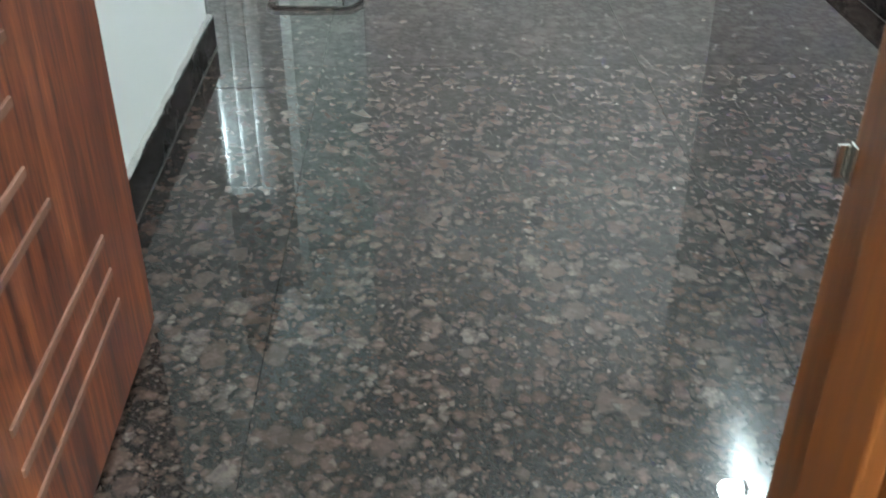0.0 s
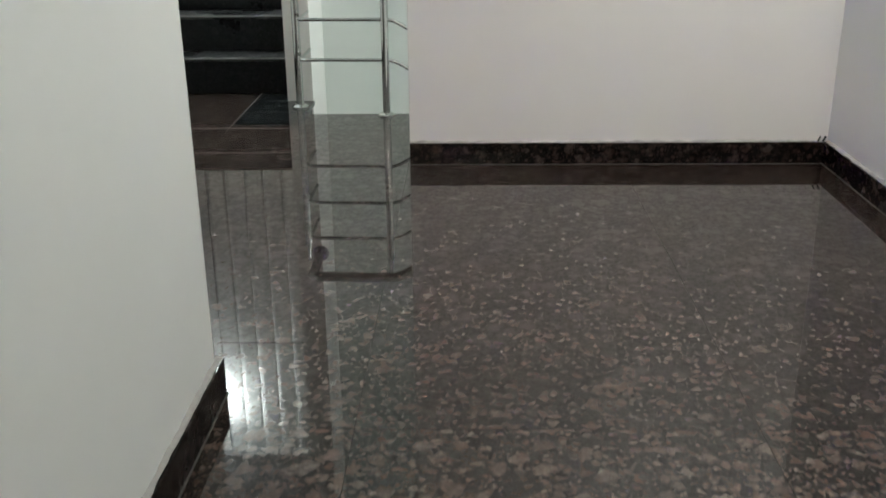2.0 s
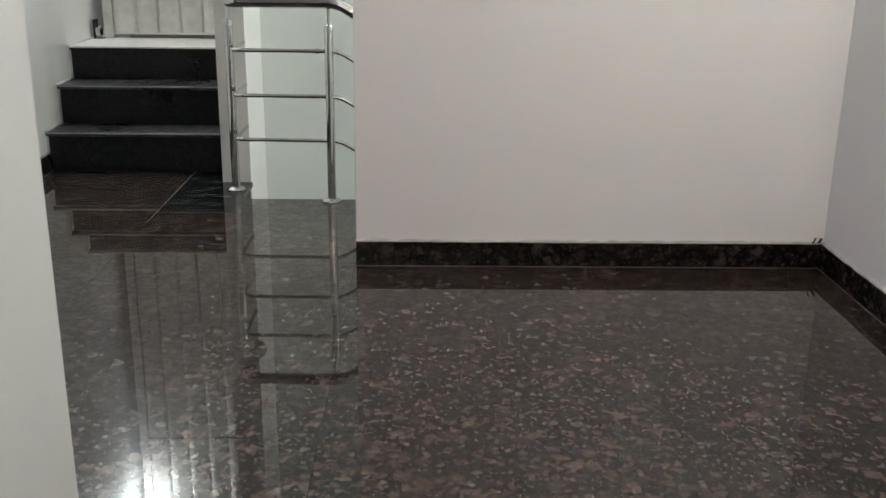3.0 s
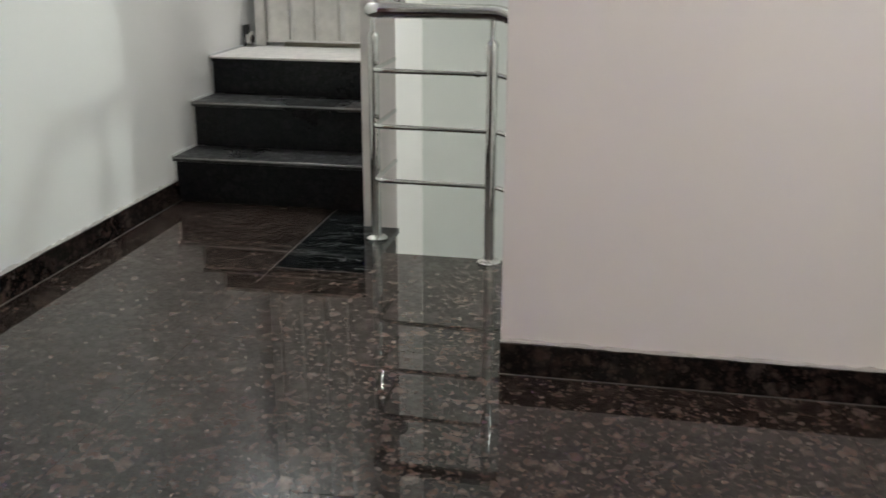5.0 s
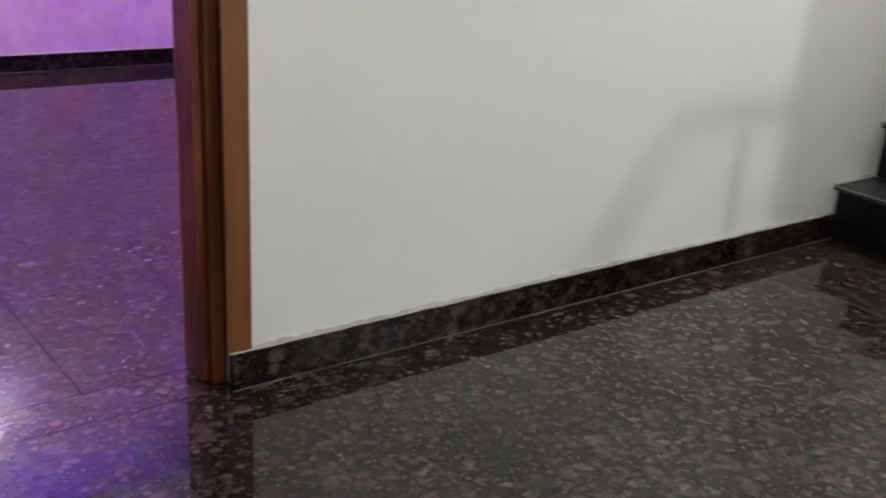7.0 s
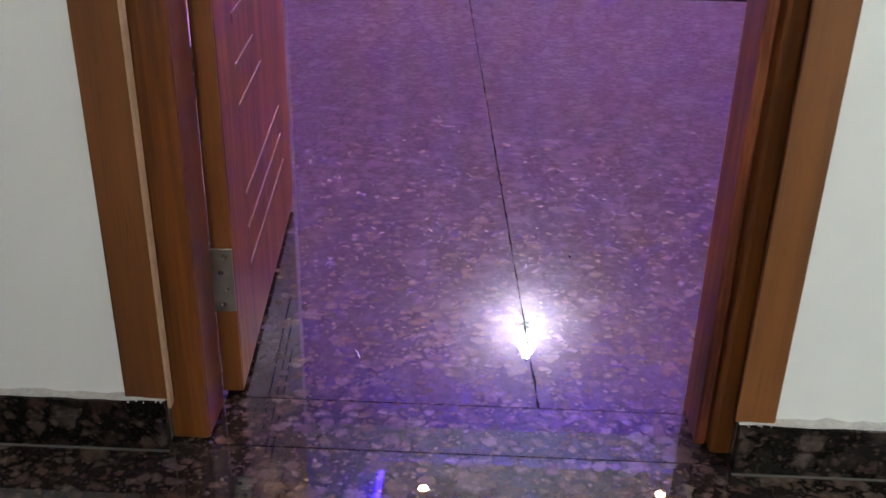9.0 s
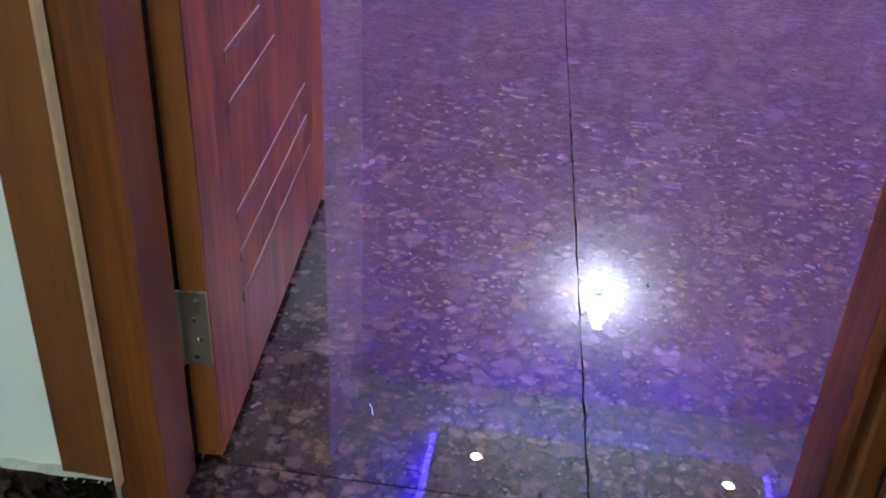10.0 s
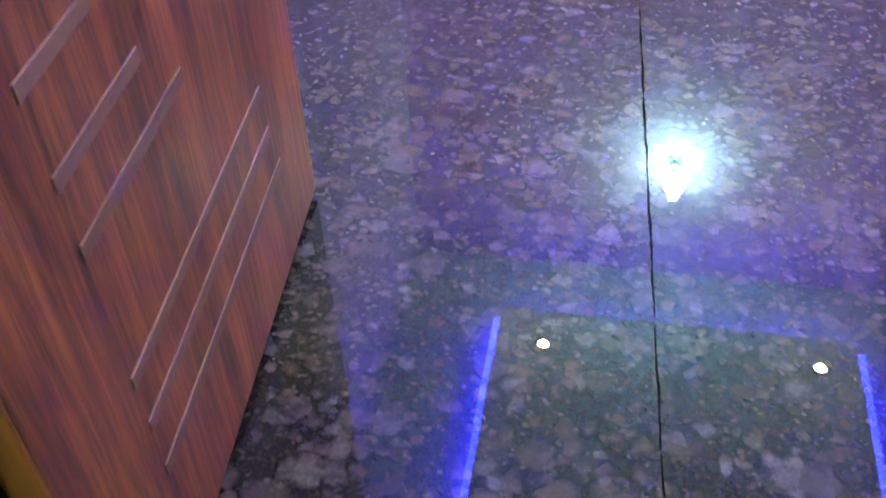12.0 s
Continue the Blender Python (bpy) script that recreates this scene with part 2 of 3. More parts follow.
def tube(bm, points, radius, sides=14, caps=True):
    """A round bar that follows the points."""
    rings = []
    pts = [Vector(p) for p in points]
    for i, p in enumerate(pts):
        ahead = (pts[min(i + 1, len(pts) - 1)] - pts[max(i - 1, 0)]).normalized()
        side = ahead.cross(Vector((0, 0, 1)))
        if side.length < 1e-3:
            side = Vector((1, 0, 0))
        side.normalize()
        up = side.cross(ahead)
        rings.append([bm.verts.new(p + radius * (math.cos(a) * side + math.sin(a) * up)) for a in (2 * math.pi * k / sides for k in range(sides))])
    for a, b in zip(rings, rings[1:]):
        for k in range(sides):
            bm.faces.new((a[k], a[(k + 1) % sides], b[(k + 1) % sides], b[k])).smooth = True
    if caps:
        bm.faces.new(rings[0][::-1])
        bm.faces.new(rings[-1])
    bmesh.ops.recalc_face_normals(bm, faces=bm.faces)
    return bm


def bend(a, corner, b, radius, steps=7):
    """Points from a to b that round the corner."""
    a, corner, b = Vector(a), Vector(corner), Vector(b)
    p, q = corner + (a - corner).normalized() * radius, corner + (b - corner).normalized() * radius
    arc = [(1 - u) ** 2 * p + 2 * u * (1 - u) * corner + u * u * q for u in (k / steps for k in range(steps + 1))]
    return [a, *arc, b]


def lathe(bm, centre, profile, sides=24, axis="Z"):
    """A turned shape: profile of (radius, height) along the axis."""
    rings = []
    for r, h in profile:
        ring = []
        for k in range(sides):
            a = 2 * math.pi * k / sides
            u, v = r * math.cos(a), r * math.sin(a)
            ring.append(bm.verts.new(Vector(centre) + Vector({"Z": (u, v, h), "X": (h, u, v), "Y": (u, h, v)}[axis])))
        rings.append(ring)
    for a, b in zip(rings, rings[1:]):
        for k in range(sides):
            bm.faces.new((a[k], a[(k + 1) % sides], b[(k + 1) % sides], b[k])).smooth = True
    bm.faces.new(rings[0])
    bm.faces.new(rings[-1])
    bmesh.ops.recalc_face_normals(bm, faces=bm.faces)
    return bm


def mesh_of(name, bm, mat):
    for e in bm.edges:
        if len(e.link_faces) == 2 and e.calc_face_angle(0.0) > 0.6:
            e.smooth = False
    me = bpy.data.meshes.new(name)
    bm.to_mesh(me)
    bm.free()
    me.materials.append(mat)
    return me


def whole(name, bm, mat, label, category="", kind="", group=""):
    """A thing of one mesh."""
    return tagged(new(name, mesh_of(name, bm, mat)), label, category, group, kind)


def thing(name, at, label, category, group="", kind=""):
    """An Empty at a thing's base, for its parts."""
    ob = new(name)
    ob.location = at
    ob.empty_display_size = 0.1
    return tagged(ob, label, category, group, kind)


def origin(ob):
    p = Vector(ob.location)
    return p + origin(ob.parent) if ob.parent else p


def part(name, bm, mat, parent, label=""):
    """One mesh under a thing or a part; the bmesh is in world metres."""
    bmesh.ops.translate(bm, verts=bm.verts, vec=-origin(parent))
    ob = new(name, mesh_of(name, bm, mat))
    ob.parent = parent
    return tagged(ob, label)


def structure(name, bm, mat, label, category):
    return whole(name, bm, mat, label, category, "structure")


# ---- large structure: hall walls ----
D2A, D2B, D2TOP = -3.018, -2.164, 2.13
structure("wall_west", boxes((-0.14, 0, -5.38, D2A, -0.03, CEIL), (-0.14, 0, D2B, 2.7, -0.03, CEIL), (-0.14, 0, -1.5, 2.7, CEIL, 4.6), (-0.14, 0, D2A, D2B, D2TOP, CEIL)),
          M_WHITE, "matt white painted wall with a doorway beside the steps", "wall")
structure("wall_partition", boxes((1.11, 1.23, -5.24, -3.265, -0.03, CEIL), bevel=0.003), M_WHITE, "white painted partition wall behind the open door", "wall")
D1A, D1B, D1TOP = 1.29, 2.145, 2.13
structure("wall_south", boxes((0, D1A, -5.38, -5.24, -0.03, CEIL), (D1B, 3.18, -5.38, -5.24, -0.03, CEIL), (D1A, D1B, -5.38, -5.24, D1TOP, CEIL)),
          M_WHITE, "white painted wall with the first doorway", "wall")
structure("wall_east", boxes((3.18, 3.3, -5.38, -1.265, -0.03, CEIL)), M_WHITE, "plain white painted hall wall", "wall")
structure("wall_north", boxes((1.55, 3.18, -1.385, -1.265, -0.03, CEIL), bevel=0.003), M_ROSE, "faintly pink white painted end wall", "wall")
structure("wall_stair_side", boxes((0.86, 0.99, -0.2, 2.7, -1.7, 4.6), (0.86, 0.99, -1.4, -0.2, CEIL + 0.1, 4.6)), M_ROSE, "narrow white wall end between steps and stairwell", "wall")
# unseen; its distance sets how bright the reflection above the shutter gets
structure("wall_landing_back", boxes((0, 0.86, 1.5, 1.6, -0.03, 4.6)), M_WHITE, "unseen white wall behind the fluted shutter", "wall")
structure("wall_well_back", boxes((0.99, 3.5, 0.25, 0.35, -1.7, CEIL)), M_WELL, "cool white stairwell wall behind the railing", "wall")
structure("wall_well_east", boxes((3.4, 3.5, -1.265, 0.25, -1.7, CEIL)), M_WELL, "cool white far wall of the stairwell", "wall")
structure("wall_well_front", boxes((0.99, 3.4, -0.62, -0.505, -1.7, -0.035)), M_WELL, "white wall under the landing edge", "wall")
structure("wall_well_side", boxes((0.86, 0.99, -0.62, -0.2, -1.7, -0.101)), M_WELL, "white stairwell wall under the floor edge", "wall")
structure("well_floor", boxes((0.99, 3.4, -0.505, 0.25, -1.75, -1.7)), M_TILE, "pale floor at the foot of the stairwell", "floor")
structure("ceiling", boxes((-0.14, 3.5, -5.38, -1.4, CEIL, CEIL + 0.1), (0.86, 3.5, -1.4, -0.2, CEIL, CEIL + 0.1), (0.99, 3.5, -0.2, 2.7, CEIL, CEIL + 0.1)), M_CEIL, "white hall ceiling", "ceiling")

# unseen shaft, added so lamplight over the steps reflects dimly in the floor
structure("wall_shaft_front", boxes((0, 0.86, -1.5, -1.4, CEIL + 0.1, 4.6)), M_WHITE, "unseen white wall closing the added shaft over the steps", "wall")
structure("ceiling_shaft", boxes((-0.14, 0.99, -1.5, 2.7, 4.6, 4.7)), M_CEIL, "unseen white ceiling of the added shaft over the steps", "ceiling")

# ---- the room with violet light ----
RX, RS, RN, RC = -3.6, -3.5, -0.85, 2.65
structure("wall_room_west", boxes((RX - 0.12, RX, RS - 0.12, RN + 0.12, -0.03, CEIL)), M_PINK, "mottled lilac painted far wall", "wall")
structure("wall_room_south", boxes((RX, -0.14, RS - 0.12, RS, -0.03, CEIL)), M_PINK, "lilac painted side wall behind the open door", "wall")
structure("wall_room_north", boxes((RX, -0.14, RN, RN + 0.12, -0.03, CEIL)), M_PINK, "lilac painted side wall", "wall")
structure("ceiling_room", boxes((RX - 0.12, -0.14, RS - 0.12, RN + 0.12, RC, RC + 0.1)), M_CEIL, "white ceiling washed by blue light strips", "ceiling")

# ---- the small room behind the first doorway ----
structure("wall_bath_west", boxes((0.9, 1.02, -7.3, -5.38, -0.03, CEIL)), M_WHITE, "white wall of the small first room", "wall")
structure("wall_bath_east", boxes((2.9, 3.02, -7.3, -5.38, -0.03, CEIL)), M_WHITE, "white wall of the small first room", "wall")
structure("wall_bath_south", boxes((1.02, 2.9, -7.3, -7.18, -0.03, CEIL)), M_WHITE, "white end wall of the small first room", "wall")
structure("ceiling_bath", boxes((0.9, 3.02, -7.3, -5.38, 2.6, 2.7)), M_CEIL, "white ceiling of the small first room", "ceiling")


# ---- doors ----
def open_door(name, label, pivot, turn, width, bars, hinge_z):
    """A leaf 0.04 thick in its own plan: x from the hinge to the free edge, its carved face at y = 0."""
    leaf = thing(name, (0, 0, 0), label, "door", "teak doors")
    height = 2.05

    bm = boxes((0, width, -0.04, 0, 0.012, height), bevel=0.0025)
    part("leaf_core", bm, M_LEAF, leaf)
    part("hinge_edge", boxes((-0.0035, 0.0, -0.0385, -0.0015, 0.013, height - 0.001)), M_EDGE, leaf, "orange-brown planed hinge edge")
    for s0, s1, z in bars:
        part("carved_bar", boxes((width - s1, width - s0, -0.003, 0.0035, z - 0.0062, z + 0.0062), bevel=0.0018), M_BAR, leaf, "pale carved bar")
    for z in hinge_z:
        hinge = part("hinge", boxes((-0.0065, -0.0035, -0.036, -0.001, z - 0.062, z + 0.062), bevel=0.0008), M_HINGE, leaf, "steel butt hinge")
        bm = bmesh.new()
        lathe(bm, (-0.008, 0.004, z - 0.062), [(0.0055, 0), (0.0065, 0.002), (0.0065, 0.122), (0.0055, 0.124)], 12)
        part("knuckle", bm, M_HINGE, hinge)
        for dz in (-0.045, -0.015, 0.018, 0.047):
            bm = bmesh.new()
            lathe(bm, (-0.0065, -0.014 - 0.007 * (dz > 0), z + dz), [(0.0045, 0.0), (0.004, -0.0012), (0.0015, -0.0008)], 10, "X")
            part("screw", bm, M_STEEL, hinge)
    leaf.matrix_basis = Matrix.Translation(pivot) @ Matrix.Rotation(turn, 4, "Z")
    return leaf


# the door into the violet room: carved face towards the opening
BARS_2 = [(0.56, 0.62, 0.8), (0.545, 0.62, 0.73), (0.52, 0.62, 0.66), (0.495, 0.62, 0.588), (0.44, 0.615, 0.509), (0.366, 0.612, 0.443),
          (0.165, 0.612, 0.292), (0.16, 0.61, 0.231), (0.138, 0.61, 0.166)]


def mirrored_leaf():
    """The leaf turns 180 degrees to lie along -x with its carved face to +y."""
    leaf = thing("room_door", (0, 0, 0), "red-brown teak door with pale carved bars standing open", "door", "teak doors")
    x0, y0, w = -0.133, -2.931, 0.75
    part("leaf_core", boxes((x0 - w, x0, y0 - 0.034, y0, 0.012, 2.05), bevel=0.0025), M_LEAF, leaf)
    part("hinge_edge", boxes((x0, x0 + 0.0035, y0 - 0.0328, y0 - 0.0012, 0.013, 2.049)), M_EDGE, leaf, "orange-brown planed hinge edge")
    for s0, s1, z in BARS_2:
        part("carved_bar", boxes((x0 - w + s0, x0 - w + s1, y0 - 0.003, y0 + 0.0024, z - 0.0078, z + 0.0078), bevel=0.001), M_BAR_DIM, leaf, "pale carved bar")
    for z in (0.217, 1.05, 1.8):
        hinge = part("hinge", boxes((x0 + 0.0035, x0 + 0.0065, y0 - 0.045, y0 - 0.001, z - 0.054, z + 0.054), bevel=0.0008), M_HINGE, leaf, "steel butt hinge")
        bm = bmesh.new()
        lathe(bm, (x0 + 0.01, y0 - 0.04, z - 0.054), [(0.0055, 0), (0.0065, 0.002), (0.0065, 0.106), (0.0055, 0.108)], 12)
        part("knuckle", bm, M_HINGE, hinge)
        for i, dz in enumerate((-0.041, -0.014, 0.014, 0.041)):
            bm = bmesh.new()
            lathe(bm, (x0 + 0.0065, y0 - (0.013 if i % 2 else 0.02), z + dz), [(0.0045, 0.0), (0.004, 0.0012), (0.0015, 0.0008)], 10, "X")
            part("screw", bm, M_STEEL, hinge)
    pivot = Matrix.Translation((x0, y0, 0))
    leaf.matrix_basis = pivot @ Matrix.Rotation(radians(3.95), 4, "Z") @ pivot.inverted()
    return leaf


mirrored_leaf()

# the first door, folded back along the partition wall
BARS_1 = [(0.3, 0.546, 0.9), (0.285, 0.546, 0.83), (0.285, 0.546, 0.759), (0.303, 0.546, 0.691), (0.329, 0.546, 0.625), (0.352, 0.546, 0.56), (0.362, 0.546, 0.481),
          (0.316, 0.546, 0.415), (0.165, 0.555, 0.272), (0.16, 0.555, 0.214), (0.152, 0.555, 0.157)]
first = open_door("entry_door", "red-brown teak door with pale carved bars folded back", (1.368, -5.245, 0), radians(91.0), 0.725, BARS_1, (0.27, 1.05, 1.8))
# its carved face looks into the hall
first.matrix_basis = Matrix.Translation((1.368, -5.245, 0)) @ Matrix.Rotation(radians(91.0), 4, "Z") @ Matrix.Diagonal((1, -1, 1, 1))

# door frames: jambs, stops, head and the flat trim on the wall
frame_2 = thing("door_frame", (0, -2.63, 0), "polished teak door frame beside the granite skirting", "door frame", "door frames", "structure")
part("jamb", boxes((-0.106, -0.012, D2A + 0.001, -2.957, 0.002, D2TOP - 0.06), bevel=0.007), M_FRAME, frame_2)
part("jamb", boxes((-0.146, -0.026, -2.2, D2B - 0.001, 0.002, D2TOP - 0.06), bevel=0.007), M_FRAME, frame_2)
part("door_stop", boxes((-0.145, -0.05, -2.217, -2.2002, 0.002, D2TOP - 0.08), bevel=0.003), M_LEAF, frame_2)
part("head", boxes((-0.146, -0.02, D2A + 0.001, D2B - 0.001, D2TOP - 0.06, D2TOP - 0.001), bevel=0.004), M_FRAME, frame_2)
part("trim_board", boxes((0.001, 0.008, -3.072, -3.009, SKIRT + 0.002, D2TOP + 0.06), bevel=0.002), M_TRIM, frame_2, "flat brown trim board")
# black strip in place of the deep shade between jamb and leaf
part("gap_shade", boxes((-0.165, -0.1062, D2A + 0.001, -2.9775, 0.002, D2TOP - 0.06)), M_BLACK, frame_2, "black strip standing in for the shade of the hinge gap")
part("bead", boxes((-0.006, 0.0095, -3.0085, -3.0045, SKIRT - 0.012, D2TOP)), M_BEAD, frame_2, "pale bead along the trim")
part("trim_board", boxes((0.001, 0.008, -2.18, -2.122, SKIRT + 0.002, D2TOP + 0.06), bevel=0.002), M_TRIM, frame_2, "flat brown trim board")
part("trim_board", boxes((0.001, 0.0075, -3.004, -2.181, D2TOP - 0.012, D2TOP + 0.06), bevel=0.002), M_TRIM, frame_2, "flat brown trim board")

frame_1 = thing("door_frame", (1.72, -5.31, 0), "polished teak frame of the first doorway", "door frame", "door frames", "structure")
part("jamb", boxes((D1A + 0.001, 1.338, -5.4, -5.246, 0.002, D1TOP - 0.05), bevel=0.004), M_FRAME, frame_1)
part("jamb", boxes((2.097, D1B - 0.001, -5.4, -5.243, 0.002, D1TOP - 0.05), bevel=0.004), M_FRAME, frame_1)
part("door_stop", boxes((2.078, 2.0968, -5.4, -5.325, 0.002, D1TOP - 0.05), bevel=0.003), M_EDGE, frame_1)
part("head", boxes((D1A + 0.001, D1B - 0.001, -5.4, -5.243, D1TOP - 0.05, D1TOP - 0.001), bevel=0.004), M_FRAME, frame_1)
latch = part("strike_plate", boxes((2.095, 2.0968, -5.256, -5.2435, 0.66, 0.69), bevel=0.001), M_STEEL, frame_1, "bright steel strike plate")
part("lip", boxes((2.086, 2.0948, -5.2465, -5.2435, 0.662, 0.688), bevel=0.001), M_STEEL, latch)

# ---- steps, landing and shutter ----
NOSE = (-0.02, 0.19, 0.402)
low = 0.0
for i, (z, y) in enumerate(zip(RISE, NOSE)):
    depth = (NOSE[i + 1] + 0.02 if i < 2 else 1.5)
    thick = 0.02 if i < 2 else 0.009
    step = thing("granite_step", (0.43, y, low), "black granite step against the white wall" if i < 2 else "top granite riser under the cream landing", "step", "steps", "structure")
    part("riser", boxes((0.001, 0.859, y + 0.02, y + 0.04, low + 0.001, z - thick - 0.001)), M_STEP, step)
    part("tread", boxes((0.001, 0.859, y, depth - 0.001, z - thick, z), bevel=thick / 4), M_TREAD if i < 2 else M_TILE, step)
    part("nosing", boxes((0.002, 0.858, y - 0.0022, y - 0.0003, z - 0.008, z - 0.0006), bevel=0.0006), M_NOSE if i < 2 else M_TILE, step, "worn grey nosing edge" if i < 2 else "")
    part("mortar_edge", boxes((0.0005, 0.011, y - 0.002, depth - 0.022, z + 0.0002, z + 0.006), (0.0005, 0.009, y + 0.014, y + 0.0198, low + 0.002, z - 0.022)), M_PUTTY, step, "pale mortar along the wall")
    part("core", boxes((0.002, 0.858, y + 0.041, 1.49, low + 0.001, z - 0.021)), M_GROUT, step)
    low = z

shutter = thing("fluted_shutter", (0.45, 0.83, 0.573), "cream fluted folding shutter closing the landing", "shutter")
for i in range(6):
    x = 0.112 + 0.121 * i
    w = 0.119
    bm = bmesh.new()
    cut = [(0, 0.0), (0.012, -0.014), (0.03, -0.017), (w - 0.012, -0.004), (w, 0.006)]
    for z0, z1 in ((0.574, 1.862), (1.874, 2.68)):
        rows = [[bm.verts.new((x + u, 0.83 + v, z)) for z in (z0, z1)] for u, v in cut]
        back = [[bm.verts.new((x + u, 0.842, z)) for z in (z0, z1)] for u, v in cut]
        for a, b in zip(rows, rows[1:]):
            bm.faces.new((a[0], b[0], b[1], a[1]))
        for a, b in zip(back, back[1:]):
            bm.faces.new((a[0], a[1], b[1], b[0]))
        for k in (0, 1):
            bm.faces.new([r[k] for r in rows] + [r[k] for r in back[::-1]])
        bm.faces.new((rows[0][0], rows[0][1], back[0][1], back[0][0]))
        bm.faces.new((rows[-1][0], back[-1][0], back[-1][1], rows[-1][1]))
    bmesh.ops.recalc_face_normals(bm, faces=bm.faces)
    part("slat", bm, M_SLAT, shutter)
part("side_post", boxes((0.06, 0.11, 0.815, 0.86, 0.546, 2.7), bevel=0.003), M_SLAT, shutter)
part("head_rail", boxes((0.06, 0.859, 0.81, 0.87, 2.685, 2.74), bevel=0.003), M_SLAT, shutter)
part("bottom_rail", boxes((0.111, 0.858, 0.812, 0.838, 0.566, 0.5735), bevel=0.001), M_SLAT, shutter)
# fills the gap below the slats with the shaded tone of the floor behind
part("gap_strip", boxes((0.19, 0.858, 0.84, 0.86, 0.5455, 0.5655)), M_GAP, shutter, "olive-beige strip for the shaded floor seen under the slats")
part("mid_rail", boxes((0.111, 0.85, 0.826, 0.84, 1.863, 1.873)), M_BLACK, shutter)

bracket = thing("floor_bracket", (0.045, 0.8, 0.545), "small steel shutter bracket with a black roller", "bracket")
part("plate", boxes((0.02, 0.028, 0.76, 0.825, 0.546, 0.645), bevel=0.001), M_BLACK, bracket)
part("foot", boxes((0.022, 0.07, 0.765, 0.825, 0.546, 0.551), bevel=0.001), M_HINGE, bracket)
bm = bmesh.new()
lathe(bm, (0.03, 0.79, 0.582), [(0.012, 0), (0.033, 0.002), (0.034, 0.022), (0.012, 0.025)], 18, "X")
part("roller", bm, M_STEEL, bracket)
bm = bmesh.new()
lathe(bm, (0.054, 0.79, 0.582), [(0.018, 0), (0.018, 0.004), (0.004, 0.005)], 14, "X")
part("hub", bm, M_BLACK, bracket)

# ---- stainless railing round the stairwell ----
rail = thing("stair_railing", (1.15, -0.45, 0), "polished stainless steel railing beside the stairwell", "railing")
RX0, RY0 = 0.985, -0.5


def rail_line(z, drop):
    a = bend((RX0, -0.2, z), (RX0, RY0, z), (1.3, RY0 - 0.012, z), 0.045)
    return a + bend((1.3, RY0 - 0.012, z), (1.425, RY0 - 0.016, z), (1.95, RY0 - 0.02, z - drop), 0.04)[1:]


for z in (0.26, 0.447, 0.634):
    bm = bmesh.new()
    tube(bm, rail_line(z, 0.3), 0.0085)
    cross = part("cross_rail", bm, M_STEEL, rail)
    if z < 0.6:
        continue
    bm = bmesh.new()
    tube(bm, [(1.335, RY0 - 0.013, z), (1.342, RY0 - 0.013, z), (1.349, RY0 - 0.0135, z)], 0.0115)
    part("coupling", bm, M_STEEL, cross)
bm = bmesh.new()
tube(bm, [(p[0], p[1] - 0.03, p[2]) for p in rail_line(0.832, 0.3)][1:], 0.025, 20)
part("handrail", bm, M_STEEL, rail)
bm = bmesh.new()
tube(bm, [(RX0, -0.201, 0.832), (RX0, -0.3, 0.832), (RX0, -0.46, 0.832)], 0.025, 20)
part("return_rail", bm, M_STEEL, rail)
bm = bmesh.new()
lathe(bm, (RX0, -0.201, 0.832), [(0.045, 0), (0.045, -0.004), (0.03, -0.012)], 22, "Y")
part("wall_flange", bm, M_STEEL, rail)
for px, py in ((0.948, -0.345), (1.392, -0.538)):
    bm = bmesh.new()
    tube(bm, [(px, py, 0.004), (px, py, 0.35), (px, py, 0.72)], 0.0185, 18)
    post = part("post", bm, M_STEEL, rail)
    bm = bmesh.new()
    lathe(bm, (px, py, 0.001), [(0.04, 0), (0.04, 0.005), (0.032, 0.012), (0.02, 0.016)], 24)
    part("base_flange", bm, M_STEEL, post)
    bm = bmesh.new()
    lathe(bm, (px, py, 0.715), [(0.0195, 0), (0.0195, 0.02), (0.013, 0.03)], 18)
    part("collar", bm, M_STEEL, post)
    bm = bmesh.new()
    tube(bm, [(px, py, 0.74), (px, py, 0.78), (px, py, 0.815)], 0.0085)
    part("pin", bm, M_STEEL, post)


# ---- lamps ----
def bulb_lamp(name, base, wall, radius, color, strength, label, arm=0.0):
    """A bulb on a round holder; wall: the axis and sign along which it stands out, on an arm of that length."""
    axis, sign = wall
    lamp = thing(name, base, label, "wall lamp", "bulb lamps")
    bm = bmesh.new()
    lathe(bm, base, [(0.035, 0), (0.035, sign * 0.012), (0.02, sign * 0.02), (0.018, sign * 0.045)], 20, axis)
    part("holder", bm, M_PLASTIC, lamp)
    out = Vector({"X": (sign, 0, 0), "Y": (0, sign, 0), "Z": (0, 0, sign)}[axis]) * (0.045 + arm + radius)
    if arm:
        bm = bmesh.new()
        tip = Vector(base) + out
        tube(bm, bend(Vector(base) + out * 0.1, tip + Vector((0, 0, radius * 1.9 + 0.03)), tip + Vector((0, 0, radius * 1.7)), 0.02), 0.008, 12)
        part("arm", bm, M_STEEL, lamp, "thin steel arm")
    bm = bmesh.new()
    lathe(bm, Vector(base) + out, [(radius * r, radius * h) for r, h in ((0.12, -1.02), (0.55, -0.86), (0.86, -0.5), (1.0, 0.0), (0.93, 0.42), (0.72, 0.85), (0.52, 1.25), (0.45, 1.6), (0.4, 1.75))], 20)
    part("bulb", bm, glowing(name + "_glow", color, strength), lamp, "lit white bulb")
    return lamp


